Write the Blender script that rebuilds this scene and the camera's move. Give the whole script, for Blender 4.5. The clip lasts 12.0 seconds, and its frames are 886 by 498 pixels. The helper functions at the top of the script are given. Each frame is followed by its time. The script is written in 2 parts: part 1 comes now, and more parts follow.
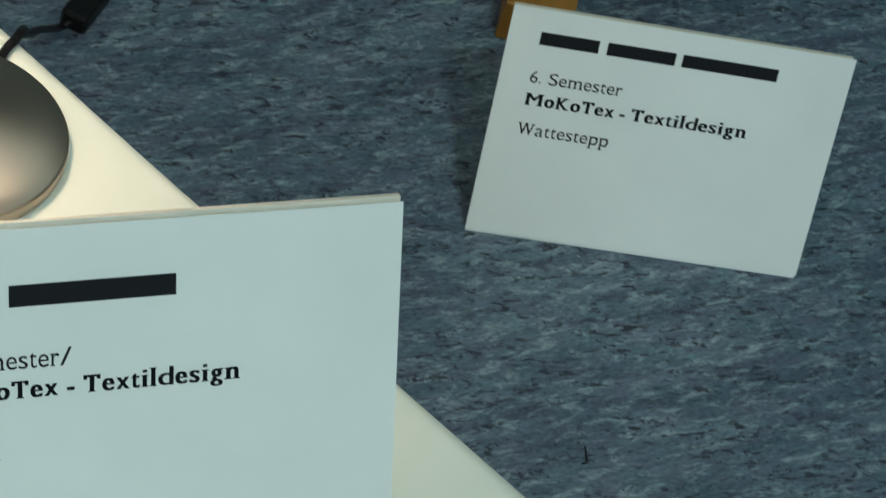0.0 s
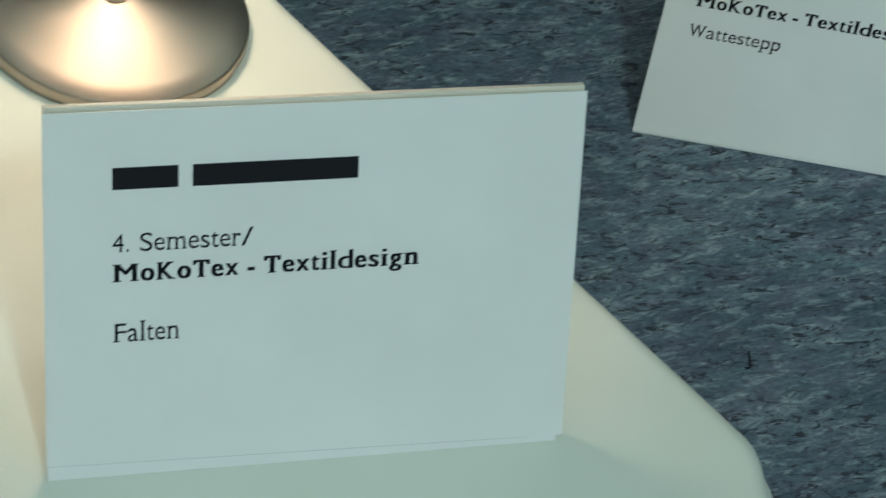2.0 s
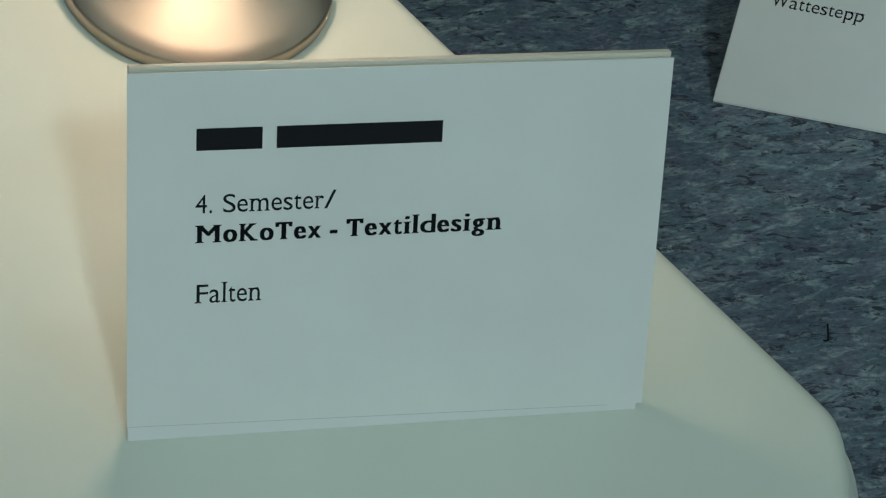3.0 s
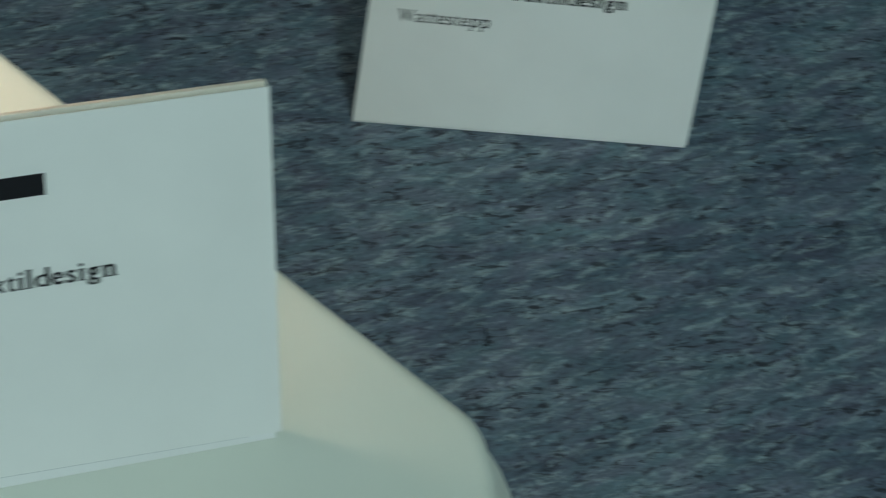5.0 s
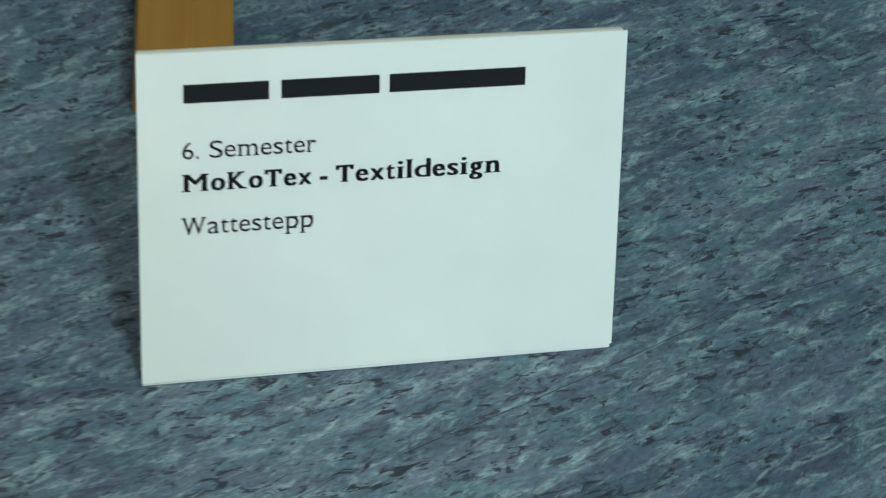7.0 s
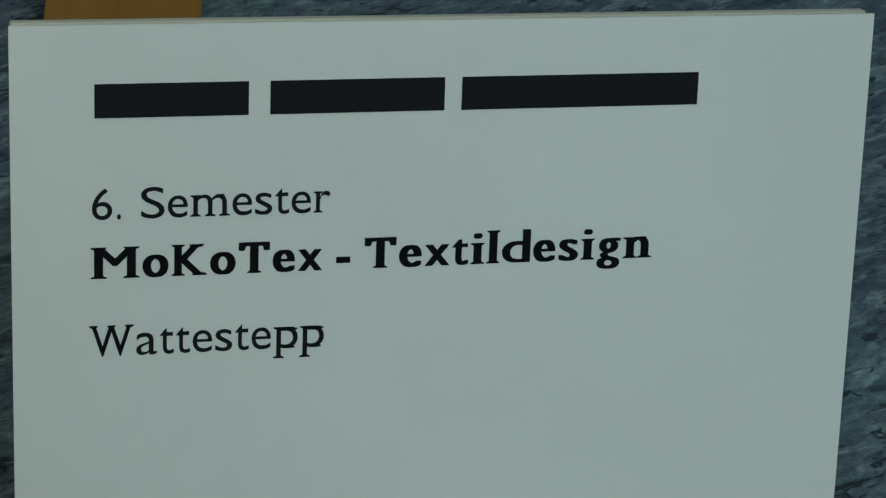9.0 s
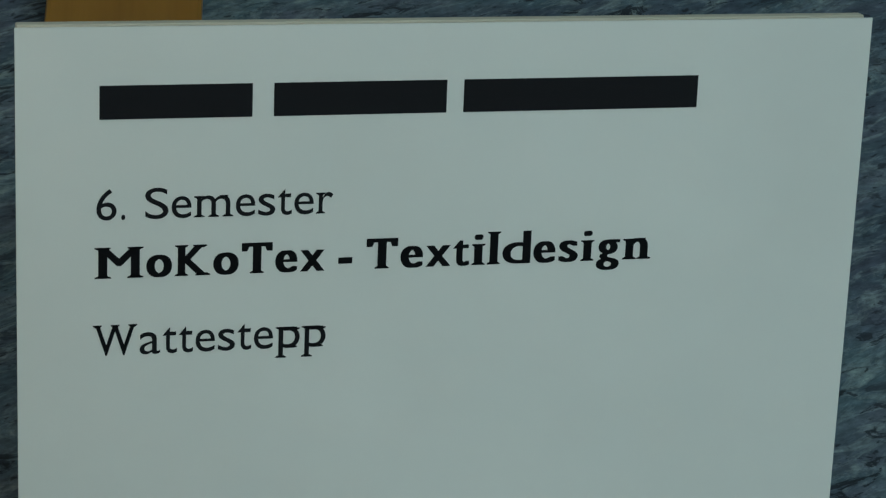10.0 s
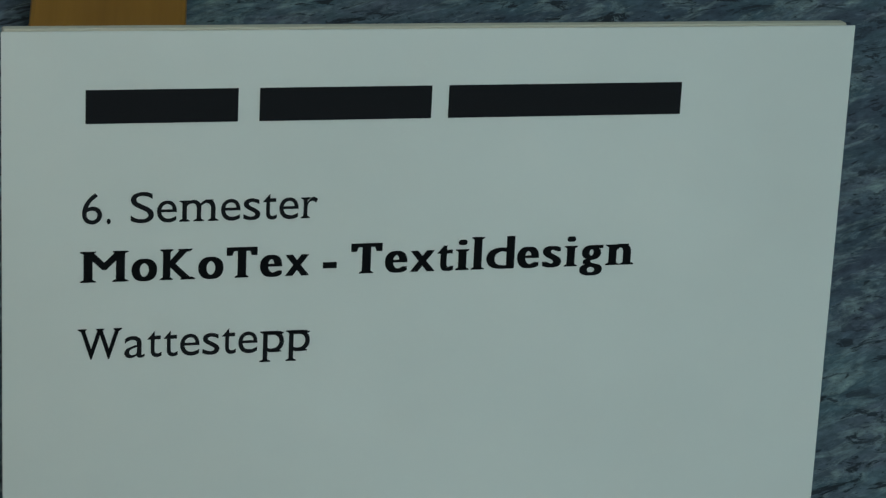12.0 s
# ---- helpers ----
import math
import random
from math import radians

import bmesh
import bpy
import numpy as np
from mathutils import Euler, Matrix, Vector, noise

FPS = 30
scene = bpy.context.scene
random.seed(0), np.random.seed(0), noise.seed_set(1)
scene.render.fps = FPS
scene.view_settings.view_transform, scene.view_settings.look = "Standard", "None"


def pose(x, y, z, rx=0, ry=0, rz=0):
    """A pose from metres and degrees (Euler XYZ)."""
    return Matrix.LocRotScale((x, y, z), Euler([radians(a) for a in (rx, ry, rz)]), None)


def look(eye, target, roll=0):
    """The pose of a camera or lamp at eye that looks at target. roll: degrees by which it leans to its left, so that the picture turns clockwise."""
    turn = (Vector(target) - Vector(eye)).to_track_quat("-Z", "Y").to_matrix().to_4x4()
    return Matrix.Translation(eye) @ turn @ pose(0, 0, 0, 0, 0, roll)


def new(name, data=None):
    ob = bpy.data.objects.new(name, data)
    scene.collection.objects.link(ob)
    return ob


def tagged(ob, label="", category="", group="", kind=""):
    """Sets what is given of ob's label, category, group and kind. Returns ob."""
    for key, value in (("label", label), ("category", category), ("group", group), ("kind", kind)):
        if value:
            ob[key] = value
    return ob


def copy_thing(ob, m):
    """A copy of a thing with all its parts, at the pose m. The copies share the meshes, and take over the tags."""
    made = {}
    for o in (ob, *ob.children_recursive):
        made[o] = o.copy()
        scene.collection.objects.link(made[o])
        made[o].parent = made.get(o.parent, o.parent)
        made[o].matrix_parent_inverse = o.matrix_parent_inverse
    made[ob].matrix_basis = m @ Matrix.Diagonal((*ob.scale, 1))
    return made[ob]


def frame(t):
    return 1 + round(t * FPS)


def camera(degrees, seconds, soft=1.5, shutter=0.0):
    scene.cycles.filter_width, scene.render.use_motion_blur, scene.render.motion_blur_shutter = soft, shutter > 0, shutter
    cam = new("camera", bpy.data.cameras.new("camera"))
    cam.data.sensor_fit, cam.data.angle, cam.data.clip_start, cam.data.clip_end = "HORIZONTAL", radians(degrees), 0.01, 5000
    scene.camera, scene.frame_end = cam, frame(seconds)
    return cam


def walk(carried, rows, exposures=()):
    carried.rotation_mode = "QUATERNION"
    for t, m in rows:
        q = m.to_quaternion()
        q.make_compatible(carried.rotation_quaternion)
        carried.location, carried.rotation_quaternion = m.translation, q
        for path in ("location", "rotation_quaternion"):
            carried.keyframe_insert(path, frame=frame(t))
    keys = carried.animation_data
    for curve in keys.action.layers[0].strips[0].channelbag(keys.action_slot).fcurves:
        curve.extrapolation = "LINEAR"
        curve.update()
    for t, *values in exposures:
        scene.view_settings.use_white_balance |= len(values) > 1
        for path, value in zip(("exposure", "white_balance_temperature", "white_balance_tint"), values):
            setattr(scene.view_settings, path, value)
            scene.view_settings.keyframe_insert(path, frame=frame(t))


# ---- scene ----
# ---- camera ----
cam = camera(20.11, 12.0, soft=1.25, shutter=0.35)
PATH = (
    (0, look((-0.2566, -0.9080, 1.1870), (-0.0946, -0.3153, 0.3980), 20.426)),
    (0.2, look((-0.2506, -0.9104, 1.1865), (-0.1013, -0.3094, 0.4014), 19.296)),
    (0.5, look((-0.2517, -0.9037, 1.1903), (-0.1051, -0.3035, 0.4040), 18.856)),
    (1, look((-0.2526, -0.9055, 1.1905), (-0.1043, -0.2987, 0.4096), 19.250)),
    (1.2, look((-0.2516, -0.9139, 1.1867), (-0.1089, -0.3086, 0.4036), 19.180)),
    (1.5, look((-0.2585, -0.9128, 1.1833), (-0.1191, -0.3245, 0.3868), 19.549)),
    (1.8, look((-0.2648, -0.9192, 1.1790), (-0.1401, -0.3487, 0.3672), 19.145)),
    (2, look((-0.2712, -0.9162, 1.1741), (-0.1577, -0.3525, 0.3559), 18.827)),
    (2.5, look((-0.2764, -0.9164, 1.1698), (-0.1846, -0.3625, 0.3424), 17.794)),
    (2.7, look((-0.2762, -0.9160, 1.1691), (-0.1889, -0.3647, 0.3394), 17.684)),
    (4.3, look((-0.2680, -0.9209, 1.1776), (-0.1458, -0.3609, 0.3582), 19.288)),
    (4.5, look((-0.2626, -0.9207, 1.1806), (-0.1295, -0.3588, 0.3642), 19.212)),
    (5, look((-0.2344, -0.9151, 1.1808), (-0.0399, -0.3528, 0.3771), 19.578)),
    (5.2, look((-0.2259, -0.9140, 1.1838), (0.0041, -0.3549, 0.3872), 20.653)),
    (5.5, look((-0.2121, -0.9154, 1.1869), (0.0438, -0.3566, 0.3981), 20.115)),
    (6, look((-0.2125, -0.9190, 1.1885), (0.0634, -0.3490, 0.4146), 17.422)),
    (6.2, look((-0.1582, -0.8699, 1.1325), (0.0838, -0.2848, 0.3584), 12.731)),
    (6.5, look((-0.1716, -0.7910, 1.0121), (0.0860, -0.1771, 0.2659), 11.152)),
    (6.8, look((-0.1721, -0.6845, 0.9110), (0.0947, -0.0746, 0.1647), 12.392)),
    (7, look((-0.1371, -0.6361, 0.8521), (0.1122, -0.0214, 0.1037), 12.757)),
    (7.5, look((-0.0898, -0.5308, 0.6872), (0.1520, 0.1248, -0.0282), 12.175)),
    (7.7, look((-0.0782, -0.4860, 0.6211), (0.1666, 0.1868, -0.0770), 11.583)),
    (9.3, look((-0.0452, -0.3618, 0.4967), (0.2042, 0.3143, -0.1966), 12.288)),
    (9.5, look((-0.0496, -0.3640, 0.5014), (0.2036, 0.3093, -0.1932), 12.501)),
    (10, look((-0.0506, -0.3637, 0.5024), (0.2019, 0.3080, -0.1940), 12.638)),
    (10.5, look((-0.0518, -0.3636, 0.5031), (0.2018, 0.3088, -0.1923), 12.650)),
    (11, look((-0.0524, -0.3638, 0.5032), (0.2039, 0.3078, -0.1920), 12.893)),
    (11.5, look((-0.0527, -0.3641, 0.5031), (0.2039, 0.3061, -0.1933), 12.969)),
    (12, look((-0.0533, -0.3647, 0.5036), (0.2089, 0.3064, -0.1898), 13.352)),
)
walk(cam, PATH, exposures=(
    (0.0, -0.38), (1.5, -0.33), (2.5, -0.75), (4.4, -0.97), (5.0, -0.66), (5.5, 0.1), (6.0, 0.66), (6.2, 0.74), (6.6, 0.60),
    (7.2, 0.16), (7.7, -0.2), (9.3, -0.76), (12.0, -0.76)))

# ---- world and lights ----
world = bpy.data.worlds.new("world")
world.use_nodes = True
scene.world = world
sky = world.node_tree.nodes.new("ShaderNodeTexSky")
sky.sky_type, sky.sun_disc = "NISHITA", False
sky.sun_elevation, sky.sun_rotation = radians(35), radians(150)
world.node_tree.links.new(sky.outputs[0], world.node_tree.nodes["Background"].inputs[0])
world.node_tree.nodes["Background"].inputs[1].default_value = 0.1


def area_lamp(name, m, sx, sy, watts, colour):
    data = bpy.data.lights.new(name, "AREA")
    data.shape, data.size, data.size_y, data.energy, data.color = "RECTANGLE", sx, sy, watts, colour
    ob = new(name, data)
    ob.matrix_world = m
    return ob


def bulb_lamp(name, place, watts, colour, radius):
    data = bpy.data.lights.new(name, "POINT")
    data.energy, data.color, data.shadow_soft_size = watts, colour, radius
    ob = new(name, data)
    ob.location = place
    return ob


PLINTH_Z = 0.300
LAMP = Vector((-0.3060, -0.2236, PLINTH_Z))
bulb_lamp("bulb_light", LAMP + Vector((0, 0, 0.200)), 1.9, (1.0, 0.80, 0.58), 0.024)
# soft cool fill, added at an assumed window that stays out of view
area_lamp("added_window_fill", pose(0.3, -3.93, 1.6, 90, 0, 0), 2.3, 1.5, 42, (0.70, 0.97, 0.99))
CEILING_Z = 3.3
# unseen panels: the strongest follows a card's shadow, the other three are added fill
PANELS = ((-1.5, -1.72), (0.43, -1.72), (-1.5, 0.6), (0.43, 0.6))
PANEL_WATTS = (4, 37, 3, 9)
for (px, py), watts in zip(PANELS, PANEL_WATTS):
    area_lamp("unseen_panel_light", pose(px, py, CEILING_Z - 0.035), 0.30, 0.30, watts, (0.745, 1.0, 0.975))


# ---- materials ----
def material(name, colour, rough=0.5, metal=0.0):
    m = bpy.data.materials.new(name)
    m.use_nodes = True
    b = m.node_tree.nodes["Principled BSDF"]
    b.inputs["Base Color"].default_value = (*colour, 1)
    b.inputs["Roughness"].default_value = rough
    b.inputs["Metallic"].default_value = metal
    return m


class Nodes:
    """Short hand for wiring a material's nodes."""

    def __init__(self, m):
        self.t = m.node_tree
        self.bsdf = self.t.nodes["Principled BSDF"]

    def add(self, kind, **inputs):
        n = self.t.nodes.new(kind)
        for k, v in inputs.items():
            n.inputs[k.replace("_", " ")].default_value = v
        return n

    def link(self, a, b):
        self.t.links.new(a, b)

    def coords(self, scale=(1, 1, 1), turn=0.0, which="Object"):
        c, rt, mp = self.add("ShaderNodeTexCoord"), self.add("ShaderNodeMapping"), self.add("ShaderNodeMapping")
        rt.inputs["Rotation"].default_value = (0, 0, turn)
        mp.inputs["Scale"].default_value = scale
        self.link(c.outputs[which], rt.inputs["Vector"])
        self.link(rt.outputs["Vector"], mp.inputs["Vector"])
        return mp.outputs["Vector"]

    def noise(self, vec, scale, detail=4.0, rough=0.55, distort=0.0):
        n = self.add("ShaderNodeTexNoise", Scale=scale, Detail=detail, Roughness=rough, Distortion=distort)
        self.link(vec, n.inputs["Vector"])
        return n.outputs[0]

    def ramp(self, value, stops):
        n = self.add("ShaderNodeValToRGB")
        e = n.color_ramp.elements
        while len(e) < len(stops):
            e.new(0.5)
        for k, (at, colour) in zip(e, stops):
            k.position, k.color = at, (*colour, 1)
        self.link(value, n.inputs[0])
        return n.outputs[0]

    def mix(self, fac, a, b, mode="MIX"):
        n = self.t.nodes.new("ShaderNodeMix")
        n.data_type, n.blend_type = "RGBA", mode
        for sock, v in ((n.inputs[0], fac), (n.inputs[6], a), (n.inputs[7], b)):
            if isinstance(v, (int, float)):
                sock.default_value = v
            elif isinstance(v, tuple):
                sock.default_value = (*v, 1)
            else:
                self.link(v, sock)
        return n.outputs[2]

    def bump(self, height, strength, distance):
        n = self.add("ShaderNodeBump", Strength=strength, Distance=distance)
        self.link(height, n.inputs["Height"])
        self.link(n.outputs[0], self.bsdf.inputs["Normal"])

    def colour(self, out):
        self.link(out, self.bsdf.inputs["Base Color"])

    def rough(self, value, lo, hi):
        n = self.add("ShaderNodeMapRange")
        n.inputs["To Min"].default_value, n.inputs["To Max"].default_value = lo, hi
        self.link(value, n.inputs["Value"])
        self.link(n.outputs[0], self.bsdf.inputs["Roughness"])


def linoleum():
    """Marbled blue-grey linoleum: streaks along one direction, pale flecks and dark flecks."""
    m = material("linoleum", (0.06, 0.08, 0.1), 0.42)
    k = Nodes(m)
    turn = radians(-STREAK)
    broad = k.noise(k.coords((4, 11, 11), turn), 1.0, 3, 0.55, 0.5)
    long = k.noise(k.coords((10, 48, 48), turn), 1.0, 6, 0.68, 0.6)
    pale = k.noise(k.coords((46, 150, 150), turn - 0.06), 1.0, 6, 0.72, 0.7)
    spots = k.noise(k.coords((78, 230, 230), turn + 0.08), 1.0, 5.5, 0.70, 0.8)
    gate = k.noise(k.coords((15, 38, 38), turn + 0.2), 1.0, 2, 0.5)
    specks = k.noise(k.coords((150, 340, 340), turn), 1.0, 3, 0.6, 0.5)
    hue = k.noise(k.coords((30, 70, 70), turn), 1.0, 2, 0.5, 0.6)
    grain = k.noise(k.coords((210, 470, 470), turn), 1.0, 4, 0.65, 0.2)
    base = k.ramp(long, ((0.28, (0.040, 0.057, 0.083)), (0.48, (0.074, 0.104, 0.139)), (0.72, (0.140, 0.188, 0.224))))
    base = k.mix(1.0, base, k.ramp(broad, ((0.3, (0.80, 0.82, 0.88)), (0.7, (1.2, 1.2, 1.14)))), "MULTIPLY")
    base = k.mix(1.0, base, k.ramp(hue, ((0.35, (0.90, 1.03, 1.02)), (0.65, (1.14, 0.98, 1.05)))), "MULTIPLY")
    col = k.mix(k.ramp(pale, ((0.50, (0, 0, 0)), (0.60, (0.45, 0.45, 0.45)), (0.72, (0.95, 0.95, 0.95)))), base, (0.300, 0.380, 0.395))
    patch = k.mix(1.0, k.ramp(spots, ((0.545, (0, 0, 0)), (0.59, (1, 1, 1)))), k.ramp(gate, ((0.40, (0.25, 0.25, 0.25)), (0.54, (1.0, 1.0, 1.0)))), "MULTIPLY")
    col = k.mix(patch, col, (0.014, 0.018, 0.029))
    col = k.mix(k.ramp(specks, ((0.62, (0, 0, 0)), (0.68, (0.85, 0.85, 0.85)))), col, (0.016, 0.019, 0.030))
    col = k.mix(1.0, col, k.ramp(grain, ((0.28, (0.58, 0.58, 0.60)), (0.72, (1.60, 1.60, 1.57)))), "MULTIPLY")
    k.colour(col)
    k.rough(pale, 0.38, 0.58)
    k.bump(grain, 0.15, 0.0006)
    return m


def cloth():
    m = material("white_cloth", (0.74, 0.73, 0.68), 0.85)
    k = Nodes(m)
    n = k.noise(k.coords((6, 6, 6)), 1.0, 4)
    w = k.noise(k.coords((900, 900, 900)), 1.0, 2)
    k.colour(k.ramp(n, ((0.3, (0.71, 0.745, 0.66)), (0.7, (0.78, 0.81, 0.73)))))
    k.bump(w, 0.10, 0.0004)
    k.bsdf.inputs["Sheen Weight"].default_value = 0.15
    return m


def paper(name, colour, rough=0.6):
    m = material(name, colour, rough)
    k = Nodes(m)
    n = k.noise(k.coords((14, 14, 14)), 1.0, 3)
    f = k.noise(k.coords((700, 700, 700)), 1.0, 2)
    lo, hi = tuple(c * 0.965 for c in colour), tuple(min(1, c * 1.025) for c in colour)
    k.colour(k.ramp(n, ((0.3, lo), (0.7, hi))))
    k.bump(f, 0.05, 0.0003)
    return m


def shade_fabric():
    """White cloth that lets a part of the bulb's light through."""
    m = paper("lampshade_fabric", (0.74, 0.72, 0.75), 0.8)
    k = Nodes(m)
    through_cloth = k.add("ShaderNodeBsdfTranslucent", Color=(0.74, 0.72, 0.75, 1))
    both = k.add("ShaderNodeMixShader", Fac=0.3)
    k.link(k.bsdf.outputs[0], both.inputs[1])
    k.link(through_cloth.outputs[0], both.inputs[2])
    k.link(both.outputs[0], k.t.nodes["Material Output"].inputs["Surface"])
    return m


def wood():
    m = material("varnished_wood", (0.3, 0.16, 0.05), 0.45)
    k = Nodes(m)
    g = k.noise(k.coords((120, 6, 120)), 1.0, 5, 0.6, 0.4)
    w = k.noise(k.coords((14, 4, 14)), 1.0, 3)
    col = k.ramp(g, ((0.3, (0.31, 0.132, 0.018)), (0.7, (0.40, 0.182, 0.027))))
    k.colour(k.mix(1.0, col, k.ramp(w, ((0.3, (0.85, 0.85, 0.85)), (0.7, (1.1, 1.1, 1.1)))), "MULTIPLY"))
    k.bump(g, 0.08, 0.0004)
    return m


def brushed_steel():
    """Turned metal: the grain runs round the axis, which draws the highlight out towards the centre."""
    m = material("brushed_steel", (0.38, 0.325, 0.27), 0.36, 1.0)
    k = Nodes(m)
    k.bsdf.inputs["Anisotropic"].default_value = 0.75
    tan = k.add("ShaderNodeTangent")
    tan.direction_type, tan.axis = "RADIAL", "Z"
    k.link(tan.outputs[0], k.bsdf.inputs["Tangent"])
    n = k.noise(k.coords((60, 60, 60)), 1.0, 3)
    k.rough(n, 0.40, 0.46)
    return m


def painted(name, colour, rough):
    m = material(name, colour, rough)
    k = Nodes(m)
    n = k.noise(k.coords((3, 3, 3)), 1.0, 4)
    lo, hi = tuple(c * 0.94 for c in colour), tuple(min(1, c * 1.04) for c in colour)
    k.colour(k.ramp(n, ((0.3, lo), (0.7, hi))))
    k.bump(k.noise(k.coords((160, 160, 160)), 1.0, 3), 0.1, 0.001)
    return m


STREAK = 18.3
LINO = linoleum()
CLOTH = cloth()
PAPER = paper("printed_paper", (0.80, 0.80, 0.775), 0.5)
BOARD = paper("cream_cardboard", (0.72, 0.67, 0.57), 0.7)
WHITE_BOARD = paper("white_cardboard", (0.80, 0.80, 0.79), 0.6)
INK = material("black_ink", (0.014, 0.014, 0.017), 0.8)
Nodes(INK).bsdf.inputs["Specular IOR Level"].default_value = 0.12
# grey standing in for the shadow under a sheet's lower edge
EDGE_SHADOW = material("painted_edge_shadow", (0.55, 0.56, 0.56), 0.8)
WOOD = wood()
STEEL = brushed_steel()
CHROME = material("chrome", (0.55, 0.52, 0.47), 0.2, 1.0)
PLASTIC = material("black_plastic", (0.006, 0.0055, 0.006), 0.42)
Nodes(PLASTIC).bsdf.inputs["Specular IOR Level"].default_value = 0.25
RUBBER = material("black_cable", (0.006, 0.005, 0.006), 0.5)
Nodes(RUBBER).bsdf.inputs["Specular IOR Level"].default_value = 0.25
SHADE = shade_fabric()
WALL = painted("wall_paint", (0.74, 0.75, 0.73), 0.8)
CEIL = painted("ceiling_paint", (0.80, 0.81, 0.80), 0.85)
GREYPRINT = paper("grey_print", (0.22, 0.21, 0.22), 0.45)
DIFFUSER = material("lamp_diffuser", (0.8, 0.8, 0.8), 0.5)
GLOW = Nodes(DIFFUSER)
GLOW.bsdf.inputs["Emission Color"].default_value = (0.745, 1.0, 0.975, 1)
GLOW.bsdf.inputs["Emission Strength"].default_value = 2.0
FRAME_PAINT = painted("white_frame_paint", (0.78, 0.78, 0.77), 0.4)


# ---- builders ----
def mesh_of(bm, name, mat, smooth=False):
    bmesh.ops.recalc_face_normals(bm, faces=bm.faces)
    me = bpy.data.meshes.new(name)
    bm.to_mesh(me)
    bm.free()
    if mat:
        me.materials.append(mat)
    if smooth:
        me.polygons.foreach_set("use_smooth", [True] * len(me.polygons))
    return me


def part(name, bm, mat, parent, label="", smooth=False):
    ob = new(name, mesh_of(bm, name, mat, smooth))
    ob.parent = parent
    return tagged(ob, label) if label else ob


def thing(name, place, label, category, group="", kind=""):
    ob = new(name)
    ob.empty_display_size = 0.05
    ob.matrix_world = place
    return tagged(ob, label, category, group, kind)


def solid(name, bm, mat, place, label, category, kind="", smooth=False):
    ob = new(name, mesh_of(bm, name, mat, smooth))
    ob.matrix_world = place
    return tagged(ob, label, category, kind=kind)


def box(x0, y0, z0, x1, y1, z1, bevel=0.0, segments=2, bm=None):
    own = bmesh.new()
    bmesh.ops.create_cube(own, size=1.0)
    for v in own.verts:
        v.co = Vector(((x0 + x1) / 2 + v.co.x * (x1 - x0), (y0 + y1) / 2 + v.co.y * (y1 - y0), (z0 + z1) / 2 + v.co.z * (z1 - z0)))
    if bevel:
        bmesh.ops.bevel(own, geom=list(own.edges), offset=bevel, segments=segments, affect="EDGES", profile=0.5)
    if bm is None:
        return own
    me = bpy.data.meshes.new("tmp")
    own.to_mesh(me)
    own.free()
    bm.from_mesh(me)
    bpy.data.meshes.remove(me)
    return bm


def lathe(profile, steps=96, close=False):
    """Turns (radius, height) pairs round z."""
    bm = bmesh.new()
    rings = []
    for r, z in profile:
        if r < 1e-6:
            rings.append([bm.verts.new((0, 0, z))])
        else:
            rings.append([bm.verts.new((r * math.cos(2 * math.pi * i / steps), r * math.sin(2 * math.pi * i / steps), z)) for i in range(steps)])
    pairs = list(zip(rings, rings[1:])) + ([(rings[-1], rings[0])] if close else [])
    for a, b in pairs:
        for i in range(steps):
            j = (i + 1) % steps
            if len(a) == 1 and len(b) > 1:
                bm.faces.new((a[0], b[j], b[i]))
            elif len(b) == 1 and len(a) > 1:
                bm.faces.new((a[i], a[j], b[0]))
            elif len(a) > 1 and len(b) > 1:
                bm.faces.new((a[i], a[j], b[j], b[i]))
    return bm


def smooth_line(points, per=10):
    """Catmull-Rom through the points."""
    p = [Vector(q) for q in points]
    p = [2 * p[0] - p[1]] + p + [2 * p[-1] - p[-2]]
    out = []
    for i in range(1, len(p) - 2):
        for s in range(per):
            t = s / per
            a, b, c, d = p[i - 1], p[i], p[i + 1], p[i + 2]
            out.append(0.5 * ((2 * b) + (c - a) * t + (2 * a - 5 * b + 4 * c - d) * t * t + (3 * b - a - 3 * c + d) * t ** 3))
    out.append(p[-2])
    return out


def tube(points, radius, sides=12):
    bm = bmesh.new()
    rings = []
    for i, q in enumerate(points):
        way = (points[min(i + 1, len(points) - 1)] - points[max(i - 1, 0)]).normalized()
        side = way.cross(Vector((0, 0, 1)))
        side = side.normalized() if side.length > 1e-4 else Vector((1, 0, 0))
        up = side.cross(way)
        rings.append([bm.verts.new(q + radius * (math.cos(a) * side + math.sin(a) * up)) for a in (2 * math.pi * s / sides for s in range(sides))])
    for a, b in zip(rings, rings[1:]):
        for i in range(sides):
            j = (i + 1) % sides
            bm.faces.new((a[i], a[j], b[j], b[i]))
    bm.faces.new(rings[0])
    bm.faces.new(rings[-1])
    return bm


# ---- the room ----
solid("floor", box(-4, -4, -0.1, 4, 4, 0), LINO, pose(0, 0, 0), "marbled blue-grey linoleum floor with light and dark streaks", "floor", "structure")
solid("ceiling", box(-4, -4, CEILING_Z, 4, 4, CEILING_Z + 0.1), CEIL, pose(0, 0, 0), "plain white painted ceiling", "ceiling", "structure")
solid("wall_north", box(-4.1, 4, 0, 4.1, 4.1, CEILING_Z), WALL, pose(0, 0, 0), "plain white painted wall", "wall", "structure")
solid("wall_east", box(4, -4, 0, 4.1, 4, CEILING_Z), WALL, pose(0, 0, 0), "plain white painted wall", "wall", "structure")
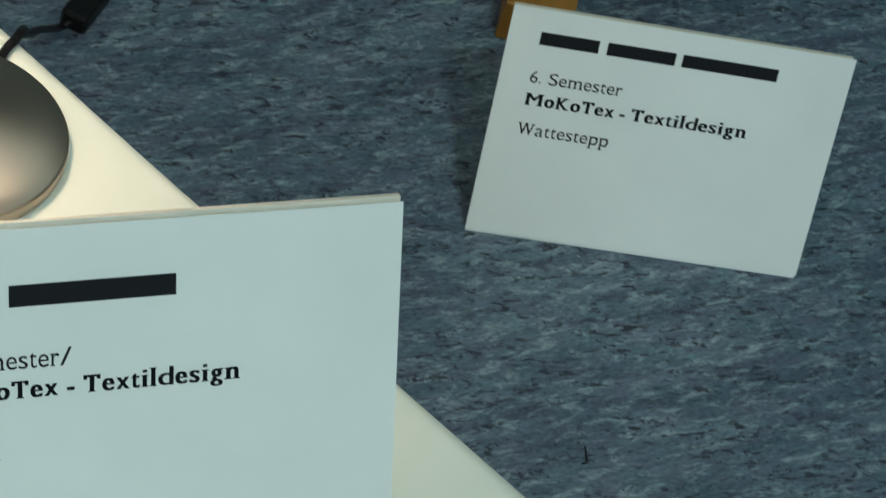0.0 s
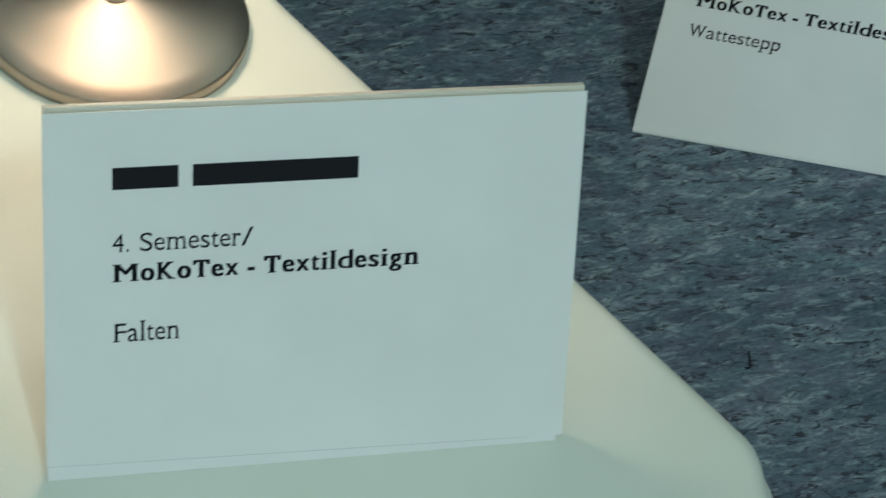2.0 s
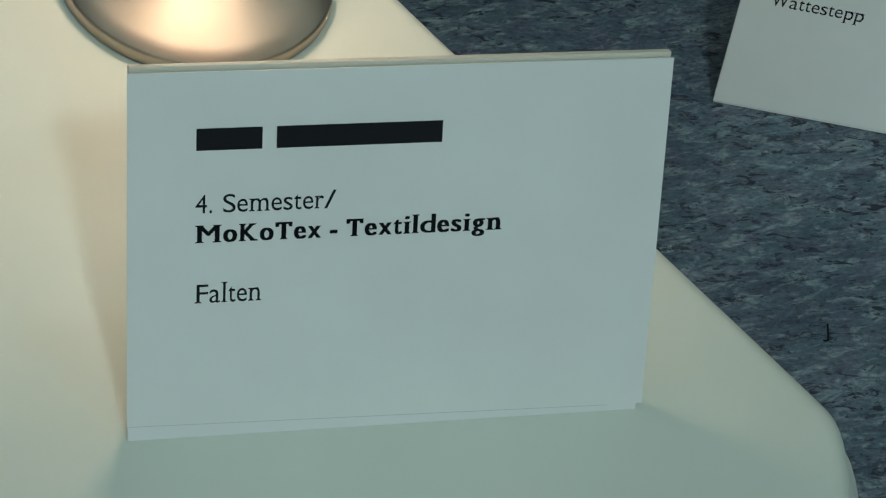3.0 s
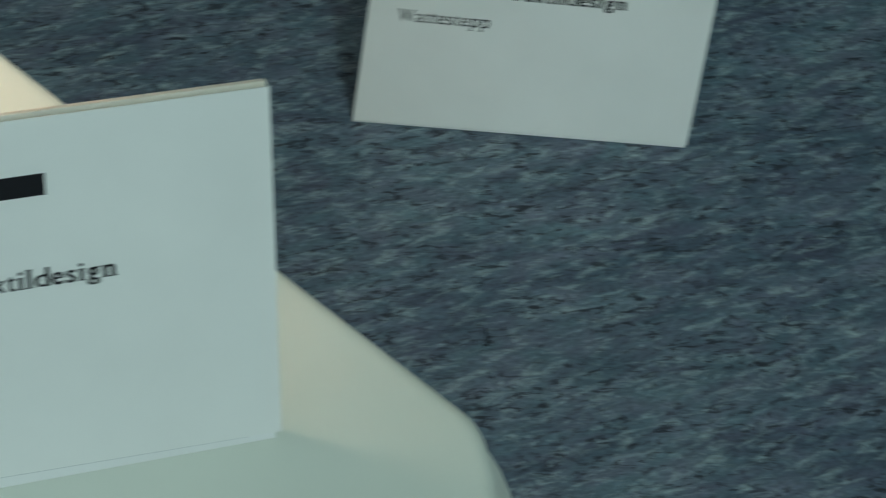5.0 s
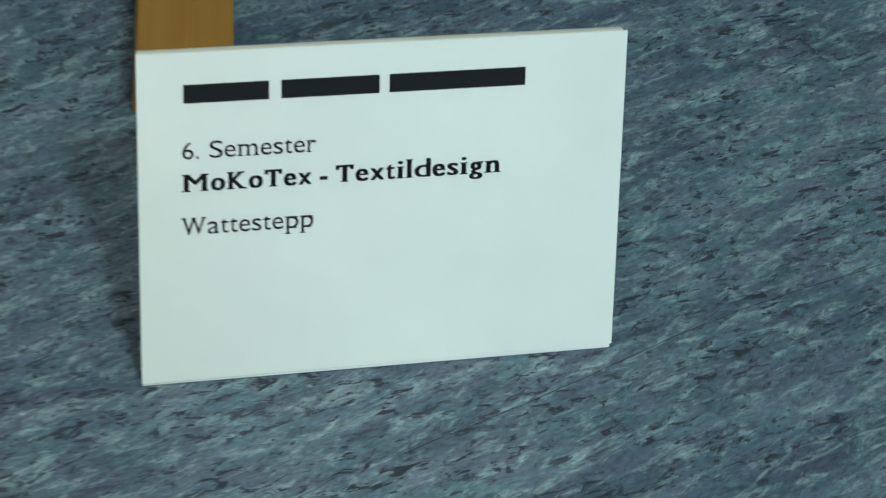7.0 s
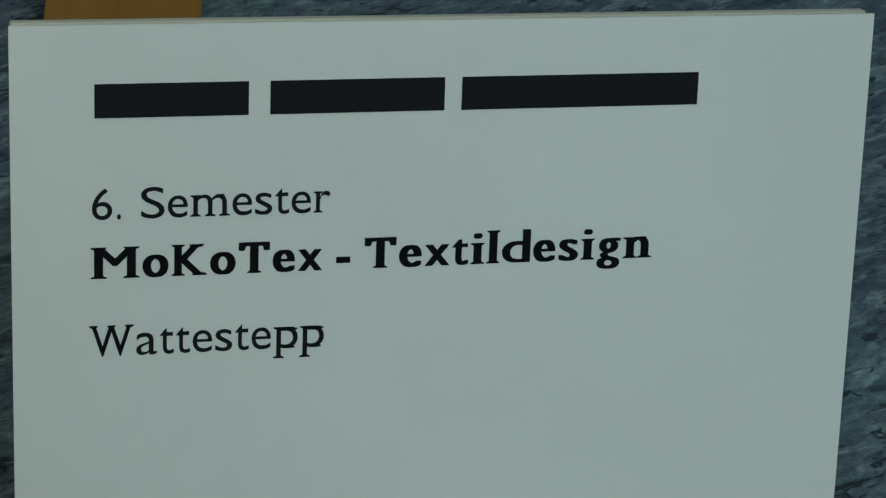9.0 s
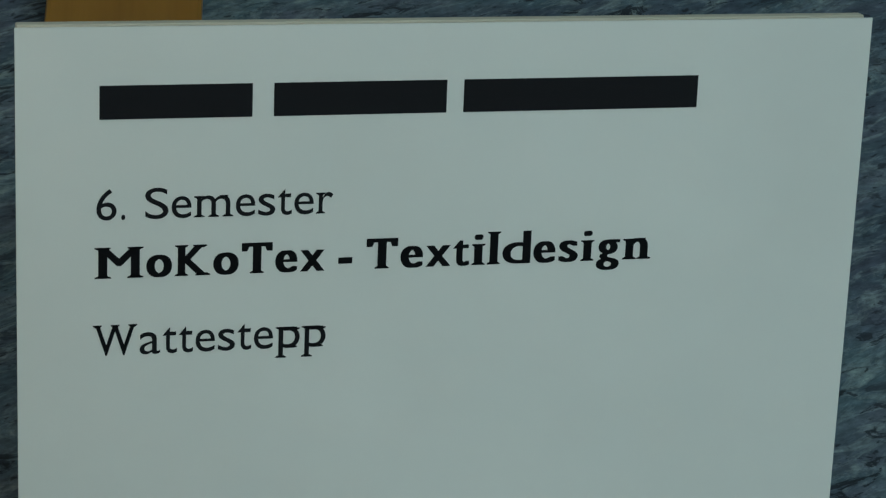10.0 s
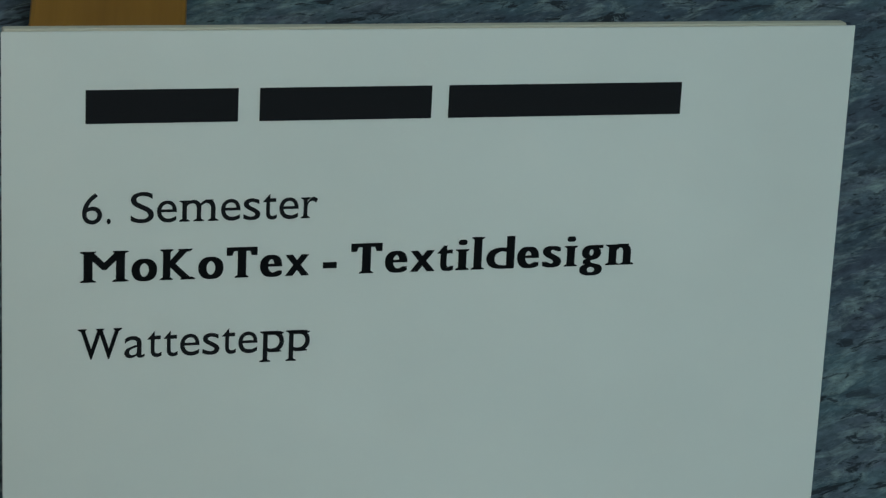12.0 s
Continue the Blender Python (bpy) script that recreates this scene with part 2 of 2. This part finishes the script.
solid("wall_west", box(-4.1, -4, 0, -4, 4, CEILING_Z), WALL, pose(0, 0, 0), "plain white painted wall", "wall", "structure")
wall = bmesh.new()
box(-4.1, -4.1, 0, -0.9, -4, CEILING_Z, bm=wall)
box(1.5, -4.1, 0, 4.1, -4, CEILING_Z, bm=wall)
box(-0.9, -4.1, 0, 1.5, -4, 0.8, bm=wall)
box(-0.9, -4.1, 2.4, 1.5, -4, CEILING_Z, bm=wall)
solid("wall_south", wall, WALL, pose(0, 0, 0), "white painted wall with a wide, assumed window opening", "wall", "structure")
# assumed window, added out of view to go with the fill light
win = thing("assumed_window", pose(0.3, -4.05, 0.8), "assumed wide white-framed window, out of view", "window", kind="structure")
wf = bmesh.new()
for a in ((-1.2, 0, -1.14, 1.6), (1.14, 0, 1.2, 1.6), (-1.14, 0, 1.14, 0.06), (-1.14, 1.54, 1.14, 1.6), (-0.03, 0.06, 0.03, 1.54)):
    box(a[0], -0.03, a[1], a[2], 0.03, a[3], bm=wf)
part("window_frame", wf, FRAME_PAINT, win)
# assumed fixtures, out of view, where the panel lamps hang
fixture = thing("unseen_ceiling_light", pose(PANELS[0][0], PANELS[0][1], CEILING_Z), "assumed square white ceiling light panel, out of view", "ceiling light", "ceiling panels")
fr = bmesh.new()
for a in ((-0.19, -0.19, 0.19, -0.16), (-0.19, 0.16, 0.19, 0.19), (-0.19, -0.16, -0.16, 0.16), (0.16, -0.16, 0.19, 0.16)):
    box(a[0], a[1], -0.03, a[2], a[3], 0, bm=fr)
part("frame", fr, FRAME_PAINT, fixture)
part("diffuser", box(-0.16, -0.16, -0.025, 0.16, 0.16, -0.02), DIFFUSER, fixture)
for px, py in PANELS[1:]:
    copy_thing(fixture, pose(px, py, CEILING_Z))


# ---- the draped plinth ----
CORNER = Vector((0.0207, -0.4088, 0))
EDGE_TURN = 139.3
LENGTH, DEPTH, ROUND = 0.80, 0.78, 0.047


def outline(inset, radius, steps=36):
    """A rounded rectangle; the origin is the sharp corner, x runs along the far edge and y along the near edge."""
    pts = []
    for cx, cy, a0 in ((0, 0, 180), (LENGTH, 0, 270), (LENGTH, DEPTH, 0), (0, DEPTH, 90)):
        sx, sy = (1 if cx == 0 else -1), (1 if cy == 0 else -1)
        mx, my = cx + sx * (inset + radius), cy + sy * (inset + radius)
        for i in range(steps + 1):
            a = radians(a0 + 90 * i / steps)
            pts.append(Vector((mx + radius * math.cos(a), my + radius * math.sin(a), 0)))
    dense = []
    for a, b in zip(pts, pts[1:] + pts[:1]):
        n = max(1, int((b - a).length / 0.02))
        dense += [a.lerp(b, i / n) for i in range(n)]
    return dense


def plinth_cloth():
    """The top sheet rolls over the edge and hangs to the floor, with soft gathers at the corners."""
    bm = bmesh.new()
    base = outline(0.0, ROUND)
    centre = Vector((LENGTH / 2, DEPTH / 2, 0))
    soft = 0.0108
    corners = [Vector(c) for c in ((0, 0, 0), (LENGTH, 0, 0), (LENGTH, DEPTH, 0), (0, DEPTH, 0))]
    rings = []
    levels = [(soft * (1 - math.sin(a)), -soft * (1 - math.cos(a))) for a in (radians(d) for d in (0, 15, 30, 45, 60, 75, 90))]
    levels += [(0.0, -soft - d) for d in (0.004, 0.008, 0.013, 0.018, 0.025, 0.033, 0.05, 0.08, 0.12, 0.17, 0.22, 0.284)]
    for k, (inset, drop) in enumerate(levels):
        ring = []
        for i, q in enumerate(base):
            prev, nxt = base[i - 1], base[(i + 1) % len(base)]
            t = (nxt - prev).normalized()
            n = Vector((t.y, -t.x, 0))
            depth = max(0.0, -drop - soft)
            # the sheet is nipped in round the corner and a pleat falls outwards below it
            c = min(corners, key=lambda p: (q - p).length)
            hub = Vector((abs(abs(q.x - c.x) - ROUND), abs(abs(q.y - c.y) - ROUND), 0))
            on_arc = abs(q.x - c.x) < ROUND and abs(q.y - c.y) < ROUND
            turn = math.degrees(math.atan2(hub.x, hub.y)) if on_arc else 0.0
            nip = min(1.0, max(0.0, min(turn - 2, 88 - turn) / 36))
            nip = nip * nip * (3 - 2 * nip)
            out = min(1.0, max(0.0, depth / 0.050))
            flare = min(1.0, max(0.0, min(turn, 90 - turn) / 22))
            pleat = -0.004 * nip + 0.022 * flare * out ** 0.8 + 0.0060 * flare * out * math.sin(radians(turn * 17))
            if k > 6:
                fold = pleat
            else:
                fold = -0.004 * nip
            wave = 0.004 * math.sin((q.x + q.y) * 27) * min(1, depth / 0.2) if k > 6 else 0.0
            dz = 0.0012 * noise.noise(Vector((q.x * 9, q.y * 9, 0))) if k < 5 else 0.0
            ring.append(bm.verts.new(Vector((q.x, q.y, PLINTH_Z + drop + dz)) - n * (inset) + n * (fold + wave - 0.5 * abs(wave) - 0.008 * min(1, depth / 0.1))))
        rings.append(ring)
    for a, b in zip(rings, rings[1:]):
        for i in range(len(a)):
            j = (i + 1) % len(a)
            bm.faces.new((a[i], a[j], b[j], b[i]))
    inner = rings[0]
    for f in (0.86, 0.6, 0.3):
        ring = []
        for v in rings[0]:
            q = centre.lerp(Vector((v.co.x, v.co.y, 0)), f)
            ring.append(bm.verts.new((q.x, q.y, PLINTH_Z)))
        for i in range(len(ring)):
            j = (i + 1) % len(ring)
            bm.faces.new((inner[i], ring[i], ring[j], inner[j]))
        inner = ring
    bm.faces.new(inner)
    return bm


plinth = thing("draped_plinth", pose(CORNER.x, CORNER.y, 0, 0, 0, EDGE_TURN), "low plinth draped in white cloth with rounded corner", "plinth")
part("cloth_cover", plinth_cloth(), CLOTH, plinth, smooth=True)
part("core", box(0.03, 0.03, 0, LENGTH - 0.03, DEPTH - 0.03, PLINTH_Z - 0.03, 0.01), WHITE_BOARD, plinth)


# ---- the cards ----
# advance widths of a book face, in thousandths of its size
ADVANCE = dict(a=504, d=574, e=484, g=509, i=293, l=287, m=880, n=591, o=539, p=571, r=410, s=432, t=346, x=504, K=694, M=927, S=561, T=618, W=977, F=600)
ADVANCE.update({"6": 566, "4": 565, ".": 270, "/": 469, "-": 374})
CAP, X_HEIGHT, ASCENDER = 0.692, 0.484, 0.757
FONT_STEM, STEM, BOLD_STEM = 0.085, 0.080, 0.150


def add_serifs(bm):
    """Thin feet on every short flat end of a stroke, as in a book face."""
    feet = []
    for e in bm.edges:
        if len(e.link_faces) != 1:
            continue
        a, c = sorted((e.verts[0].co.copy(), e.verts[1].co.copy()), key=lambda q: q.x)
        if abs(a.y - c.y) < 0.035 and 0.04 < c.x - a.x < 0.19:
            up = 1 if e.link_faces[0].calc_center_median().y > a.y else -1
            y = min(a.y, c.y) if up > 0 else max(a.y, c.y)
            feet.append((a.x, c.x, y, up))
    for x0, x1, y, up in feet:
        foot = ((x0 - 0.060, y), (x1 + 0.060, y), (x1 + 0.060, y + up * 0.026), (x1 - 0.004, y + up * 0.062), (x0 + 0.004, y + up * 0.062), (x0 - 0.060, y + up * 0.026))
        bm.faces.new([bm.verts.new((px, py, 0)) for px, py in foot])


def bracket_arms(bm):
    """The drooping serifs at both ends of the bar of a capital T."""
    xs, top = [v.co.x for v in bm.verts], max(v.co.y for v in bm.verts)
    for x, way in ((min(xs), 1), (max(xs), -1)):
        arm = ((x - 0.012 * way, top), (x - 0.012 * way, top - 0.19), (x + 0.022 * way, top - 0.19), (x + 0.075 * way, top - 0.05), (x + 0.075 * way, top))
        bm.faces.new([bm.verts.new((px, py, 0)) for px, py in arm])


def font_mesh(text):
    """Text in the built-in font as a flat mesh, one unit in size."""
    cu = bpy.data.curves.new("glyphs", "FONT")
    cu.body, cu.size, cu.resolution_u = text, 1.0, 6
    src = bpy.data.objects.new("glyph_source", cu)
    scene.collection.objects.link(src)
    bpy.context.view_layer.update()
    me = bpy.data.meshes.new_from_object(src.evaluated_get(bpy.context.evaluated_depsgraph_get()))
    bpy.data.objects.remove(src)
    return me


def font_height(letter):
    me = font_mesh(letter)
    top = max(v.co.y for v in me.vertices)
    bpy.data.meshes.remove(me)
    return top


FONT_CAP, FONT_X, FONT_ASCENDER = font_height("H"), font_height("x"), font_height("l")


def glyph(letter, slot, stem):
    """One letter of the built-in font, brought to the heights of a book face and given its serifs."""
    me = font_mesh(letter)
    shape = bmesh.new()
    shape.from_mesh(me)
    bpy.data.meshes.remove(me)
    for v in shape.verts:
        y = v.co.y
        if letter.islower():
            if y > FONT_X:
                y = X_HEIGHT + (y - FONT_X) / (FONT_ASCENDER - FONT_X) * (ASCENDER - X_HEIGHT)
            elif y > 0:
                y *= X_HEIGHT / FONT_X
        else:
            y *= CAP / FONT_CAP
        v.co.y = y if letter != "-" else 0.24 + (y - 0.24) * 1.5
    if letter in "MKTFWnmrlip":
        add_serifs(shape)
    if letter == "T":
        bracket_arms(shape)
    me = bpy.data.meshes.new("glyph")
    shape.to_mesh(me)
    xs = [v.co.x for v in shape.verts]
    shape.free()
    # the strokes are widened so that they come out at the wanted stem once the letter fills its slot
    extra = (stem * (max(xs) - min(xs)) / slot - FONT_STEM) / (1 - stem / slot)
    most = 0.0 if letter in "./" else 0.065 if letter in "MWKxt" else 0.10 if letter == "d" else 0.16
    extra = min(most, max(0.0, extra))
    steps = max(1, math.ceil(extra / 0.03))
    bm = bmesh.new()
    for dx, dy in [(extra * i / steps, 0.0) for i in range(steps + 1 if extra > 0.004 else 1)]:
        at = len(bm.verts)
        bm.from_mesh(me)
        bm.verts.ensure_lookup_table()
        for v in bm.verts[at:]:
            v.co += Vector((dx, dy, 0))
    bpy.data.meshes.remove(me)
    return bm


def lettering(words, width, height, x, y, bold, parent, label):
    """One line of print, its left end and baseline at x, y of the sheet; each word has its share of the line's width."""
    line = bmesh.new()
    for text, a, c in words:
        total = sum(ADVANCE[k] for k in text) - 40
        at = -20
        for letter in text:
            gap = 85 if letter == "." else 20
            if letter in "aeosg46S":
                gap = 32
            bm = glyph(letter, (ADVANCE[letter] - 2 * gap) / 1000, BOLD_STEM if bold else STEM)
            xs = [v.co.x for v in bm.verts]
            lo, span = min(xs), max(xs) - min(xs)
            left, right = (at + gap) / total, (at + ADVANCE[letter] - gap) / total
            at += ADVANCE[letter]
            for v in bm.verts:
                share = left + (v.co.x - lo) / span * (right - left)
                v.co = Vector((x + width * (a + share * (c - a)), y + v.co.y / CAP * height, 0))
            me = bpy.data.meshes.new("letter")
            bm.to_mesh(me)
            bm.free()
            line.from_mesh(me)
            bpy.data.meshes.remove(me)
    return part("lettering", line, INK, parent, label)


def sloped_sheet(w, low, high, h, z0, z1):
    """A thin sheet whose lower edge runs from low at its start to high at its end."""
    bm = box(0, 0, z0, w, h, z1)
    for v in bm.verts:
        if v.co.y < h / 2:
            v.co.y = low + (high - low) * v.co.x / w
    return bm


def sign_card(place, w, h, lean, foot, side_gap, lip, lines, bars, label, group):
    """A folded tent sign: the front board leans back on a strut, and a printed sheet is glued to the front."""
    card = thing("tent_card", place, label, "sign", group)
    tilt = pose(0, 0, 0.0008 * math.sin(radians(lean)), 90 - lean, 0, 0)
    front = part("front_board", box(0.0004, 0, -0.0008, w - side_gap, h - 0.0004, 0, 0.0002, 1), WHITE_BOARD, card)
    front.matrix_local = tilt
    sheet = part("printed_sheet", sloped_sheet(w, foot[0], foot[1], h, 0, 0.0005), PAPER, card, "white printed paper sheet")
    sheet.matrix_local = tilt @ pose(0, 0, 0.0002)
    # painted strip for the thin shadow along the sheet's lower edge
    edge_shadow = bmesh.new()
    edge_shadow.faces.new([edge_shadow.verts.new(q) for q in ((0.0004, foot[0] - 0.0004, 0), (w * 0.93, foot[1] - 0.0002, 0), (w * 0.93, foot[1], 0), (0.0004, foot[0], 0))])
    edge_shadow = part("edge_shadow", edge_shadow, EDGE_SHADOW, card, "thin grey line painted as shadow under the sheet's lower edge")
    edge_shadow.matrix_local = tilt @ pose(0, 0, 0.0004)
    backing = part("backing_board", box(0.0006, 0.004, -0.0044, w - lip[1], h + lip[0], -0.0010, 0.0004, 2), BOARD, card, "cream cardboard backing")
    backing.matrix_local = tilt
    apex = tilt @ Vector((w / 2, h * 0.86, -0.0058))
    half = 12.0
    length = apex.z / math.cos(radians(half)) - 0.0008
    back = part("strut", box(-w * 0.2, -length, -0.0011, w * 0.2, 0.0, 0.0011, 0.0003, 1), BOARD, card, "cream cardboard strut")
    back.matrix_local = Matrix.Translation(apex) @ pose(0, 0, 0, 90 + half, 0, 0)
    for text, width, height, x, y, bold, name in lines:
        ob = lettering(text, width, height, x, y, bold, card, name)
        ob.matrix_local = tilt @ pose(0, 0, 0.00085)
    for x0, x1, y0, y1 in bars:
        bar = part("print_bar", box(x0, y0, 0, x1, y1, 0.0001), INK, card, "black printed bar")
        bar.matrix_local = tilt @ pose(0, 0, 0.0008)
    return card


sign_card(pose(0, 0, 0), 0.21, 0.1467, 29.0, (0.0012, 0.0022), 0.0006, (0.0004, 0.0015), (
    ((("6.", 0.0, 0.132), ("Semester", 0.201, 1.0)), 0.0564, 0.0074, 0.0184, 0.1009, False, "printed term number"),
    ((("MoKoTex", 0.0, 0.400), ("-", 0.424, 0.449), ("Textildesign", 0.474, 1.0)), 0.1377, 0.0076, 0.0181, 0.0866, True, "bold printed course title"),
    ((("Wattestepp", 0.0, 1.0),), 0.0562, 0.0076, 0.0177, 0.0675, False, "printed work title"),
), ((0.0192, 0.0549, 0.1250, 0.1330), (0.0600, 0.1018, 0.1250, 0.1330), (0.1060, 0.1652, 0.1250, 0.1330)),
    "white printed tent card standing on the linoleum floor", "name cards")
sign_card(pose(-0.2972, -0.4536, PLINTH_Z, 0, 0, 15.17), 0.21, 0.1522, 34.0, (0.0066, 0.0030), 0.0022, (0.0020, 0.0006), (
    ((("4.", 0.0, 0.128), ("Semester", 0.194, 0.911), ("/", 0.915, 1.0)), 0.0540, 0.0074, 0.0256, 0.0957, False, "printed term number"),
    ((("MoKoTex", 0.0, 0.404), ("-", 0.432, 0.457), ("Textildesign", 0.485, 1.0)), 0.1200, 0.0072, 0.0257, 0.0835, True, "bold printed course title"),
    ((("Falten", 0.0, 1.0),), 0.0258, 0.0078, 0.0258, 0.0583, False, "printed work title"),
), ((0.0257, 0.0506, 0.1211, 0.1299), (0.0560, 0.1199, 0.1211, 0.1299)),
    "white printed tent card standing on the white cloth", "name cards")


# ---- the lamp ----
lamp = thing("table_lamp", Matrix.Translation(LAMP), "small table lamp with brushed steel base and white shade", "lamp")
R, OVAL = 0.0606, 0.845
base_profile = [(0, 0.0), (R - 0.0015, 0.0), (R - 0.0003, 0.001), (R, 0.0028), (R, 0.0082), (R - 0.0004, 0.0092), (R - 0.0012, 0.0096)]
base_profile += [((R - 0.0012) * (1 - s), 0.0096 + 0.0150 * s ** 1.05) for s in (0.15, 0.3, 0.45, 0.6, 0.75, 0.88)] + [(0.0, 0.0246)]
foot = lathe(base_profile, 160)
for v in foot.verts:
    v.co.y *= OVAL
part("base", foot, STEEL, lamp, "brushed steel oval conical foot", smooth=True)
part("collar", lathe([(0.0074, 0.020), (0.0074, 0.0255), (0.0060, 0.0270), (0, 0.0270)], 48), CHROME, lamp, smooth=True)
part("pole", lathe([(0.0048, 0.02), (0.0048, 0.166), (0, 0.166)], 48), CHROME, lamp, "polished chrome pole", smooth=True)
part("socket", lathe([(0, 0.160), (0.008, 0.161), (0.0095, 0.168), (0.0095, 0.176), (0, 0.178)], 32), FRAME_PAINT, lamp, smooth=True)
shade_profile = [(0.0541, 0.170), (0.0547, 0.171), (0.038, 0.32), (0.0372, 0.32), (0.0536, 0.1712)]
part("shade", lathe(shade_profile, 96, True), SHADE, lamp, "white fabric shade", smooth=True)

CABLE = [(-0.2885, -0.2060, PLINTH_Z + 0.007), (-0.2805, -0.1725, PLINTH_Z + 0.0045), (-0.2763, -0.1615, PLINTH_Z + 0.003), (-0.2735, -0.1364, PLINTH_Z - 0.018), (-0.2738, -0.0704, 0.201), (-0.2676, 0.0294, 0.090), (-0.2593, 0.0960, 0.0154), (-0.2505, 0.1090, 0.008)]
CABLE_B = [(-0.2310, 0.1540, 0.008), (-0.2262, 0.1625, 0.006), (-0.2208, 0.1637, 0.0035), (-0.2076, 0.1614, 0.0035), (-0.1943, 0.1631, 0.0035), (-0.1847, 0.1721, 0.0035), (-0.1807, 0.1869, 0.0035), (-0.1817, 0.2441, 0.0035), (-0.19, 0.34, 0.0035), (-0.25, 0.52, 0.0035), (-0.5, 0.72, 0.0035)]
cord = thing("lamp_cord", pose(0, 0, 0), "black lamp cord with inline switch hanging to the floor", "cable")
part("cable", tube(smooth_line(CABLE), 0.0023), RUBBER, cord, smooth=True)
part("cable", tube(smooth_line(CABLE_B), 0.0023), RUBBER, cord, smooth=True)
sw = part("switch", box(-0.0255, -0.0088, 0, 0.0255, 0.0088, 0.015, 0.0035, 3), PLASTIC, cord, "black inline switch")
sw.matrix_local = pose(-0.2405, 0.1315, 0.0, 0, 0, 67)
rock = part("rocker", box(-0.005, 0.0085, 0.006, 0.007, 0.0125, 0.013, 0.0015, 2), PLASTIC, sw)

# ---- loose things ----
bar = solid("wooden_bar", box(-0.0225, 0, 0, 0.0225, 0.9, 0.034, 0.0015, 2), WOOD, pose(0.0398, 0.1555, 0, 0, 0, -9), "light brown varnished wooden bar lying on the floor", "wooden bar")

print_sheet = thing("photo_print", pose(-0.3420, -0.4880, PLINTH_Z, 0, 0, 139.3), "small grey photo print with white border lying on cloth", "photo print")
part("sheet", box(-0.06, 0, 0.0006, 0.03, 0.13, 0.0012), PAPER, print_sheet)
part("picture", box(-0.055, 0.0042, 0.0012, 0.025, 0.125, 0.0013), GREYPRINT, print_sheet, "grey printed picture")


def pen_mark():
    """A short hooked stroke."""
    bm = bmesh.new()
    line = [Vector((0.0007, 0.0118, 0)), Vector((0.001, 0.0018, 0)), Vector((0.0004, 0.0002, 0)), Vector((-0.0012, 0.0, 0)), Vector((-0.0020, 0.0007, 0))]
    for a, b in zip(line, line[1:]):
        n = Vector((-(b - a).y, (b - a).x, 0)).normalized() * 0.0006
        bm.faces.new([bm.verts.new(q) for q in (a - n, b - n, b + n, a + n)])
    return bm


solid("pen_mark", pen_mark(), INK, pose(0.0732, -0.1545, 0.0004, 0, 0, 2), "short hooked black pen stroke on the linoleum", "mark")


def scratch(points, half):
    bm = bmesh.new()
    line = smooth_line(points, 14)
    left, right = [], []
    for i, q in enumerate(line):
        way = (line[min(i + 1, len(line) - 1)] - line[max(i - 1, 0)]).normalized()
        n = Vector((-way.y, way.x, 0)) * half * (0.6 + 0.8 * abs(noise.noise(q * 90)))
        j = Vector((0, 0.0006 * noise.noise(q * 60), 0))
        left.append(bm.verts.new(q + n + j))
        right.append(bm.verts.new(q - n + j))
    for i in range(len(line) - 1):
        bm.faces.new((left[i], left[i + 1], right[i + 1], right[i]))
    return bm


SCUFF = material("scuff_dirt", (0.012, 0.014, 0.018), 0.7)
solid("floor_scratch", scratch([(-0.0580, -0.1075, 0), (-0.0339, -0.0991, 0), (-0.0045, -0.0892, 0)], 0.00028), SCUFF, pose(0, 0, 0.0004), "thin dark scratch across the linoleum", "scratch")
solid("floor_scratch", scratch([(0.105, -0.047, 0), (0.1796, -0.0209, 0), (0.2664, 0.0117, 0), (0.3527, 0.0350, 0)], 0.00022), SCUFF, pose(0, 0, 0.0004), "thin dark scratch across the linoleum", "scratch")


def scrap():
    bm = bmesh.new()
    bmesh.ops.create_icosphere(bm, subdivisions=2, radius=0.0035)
    for v in bm.verts:
        v.co *= 1 + 0.5 * noise.noise(v.co * 500)
        v.co.z = max(0.0, v.co.z * 0.7 + 0.0015)
    return bm


solid("crumb", scrap(), paper("yellow_crumb", (0.085, 0.09, 0.022), 0.7), pose(-0.0558, -0.0845, 0), "tiny yellow-green crumb on the linoleum", "crumb", smooth=True)
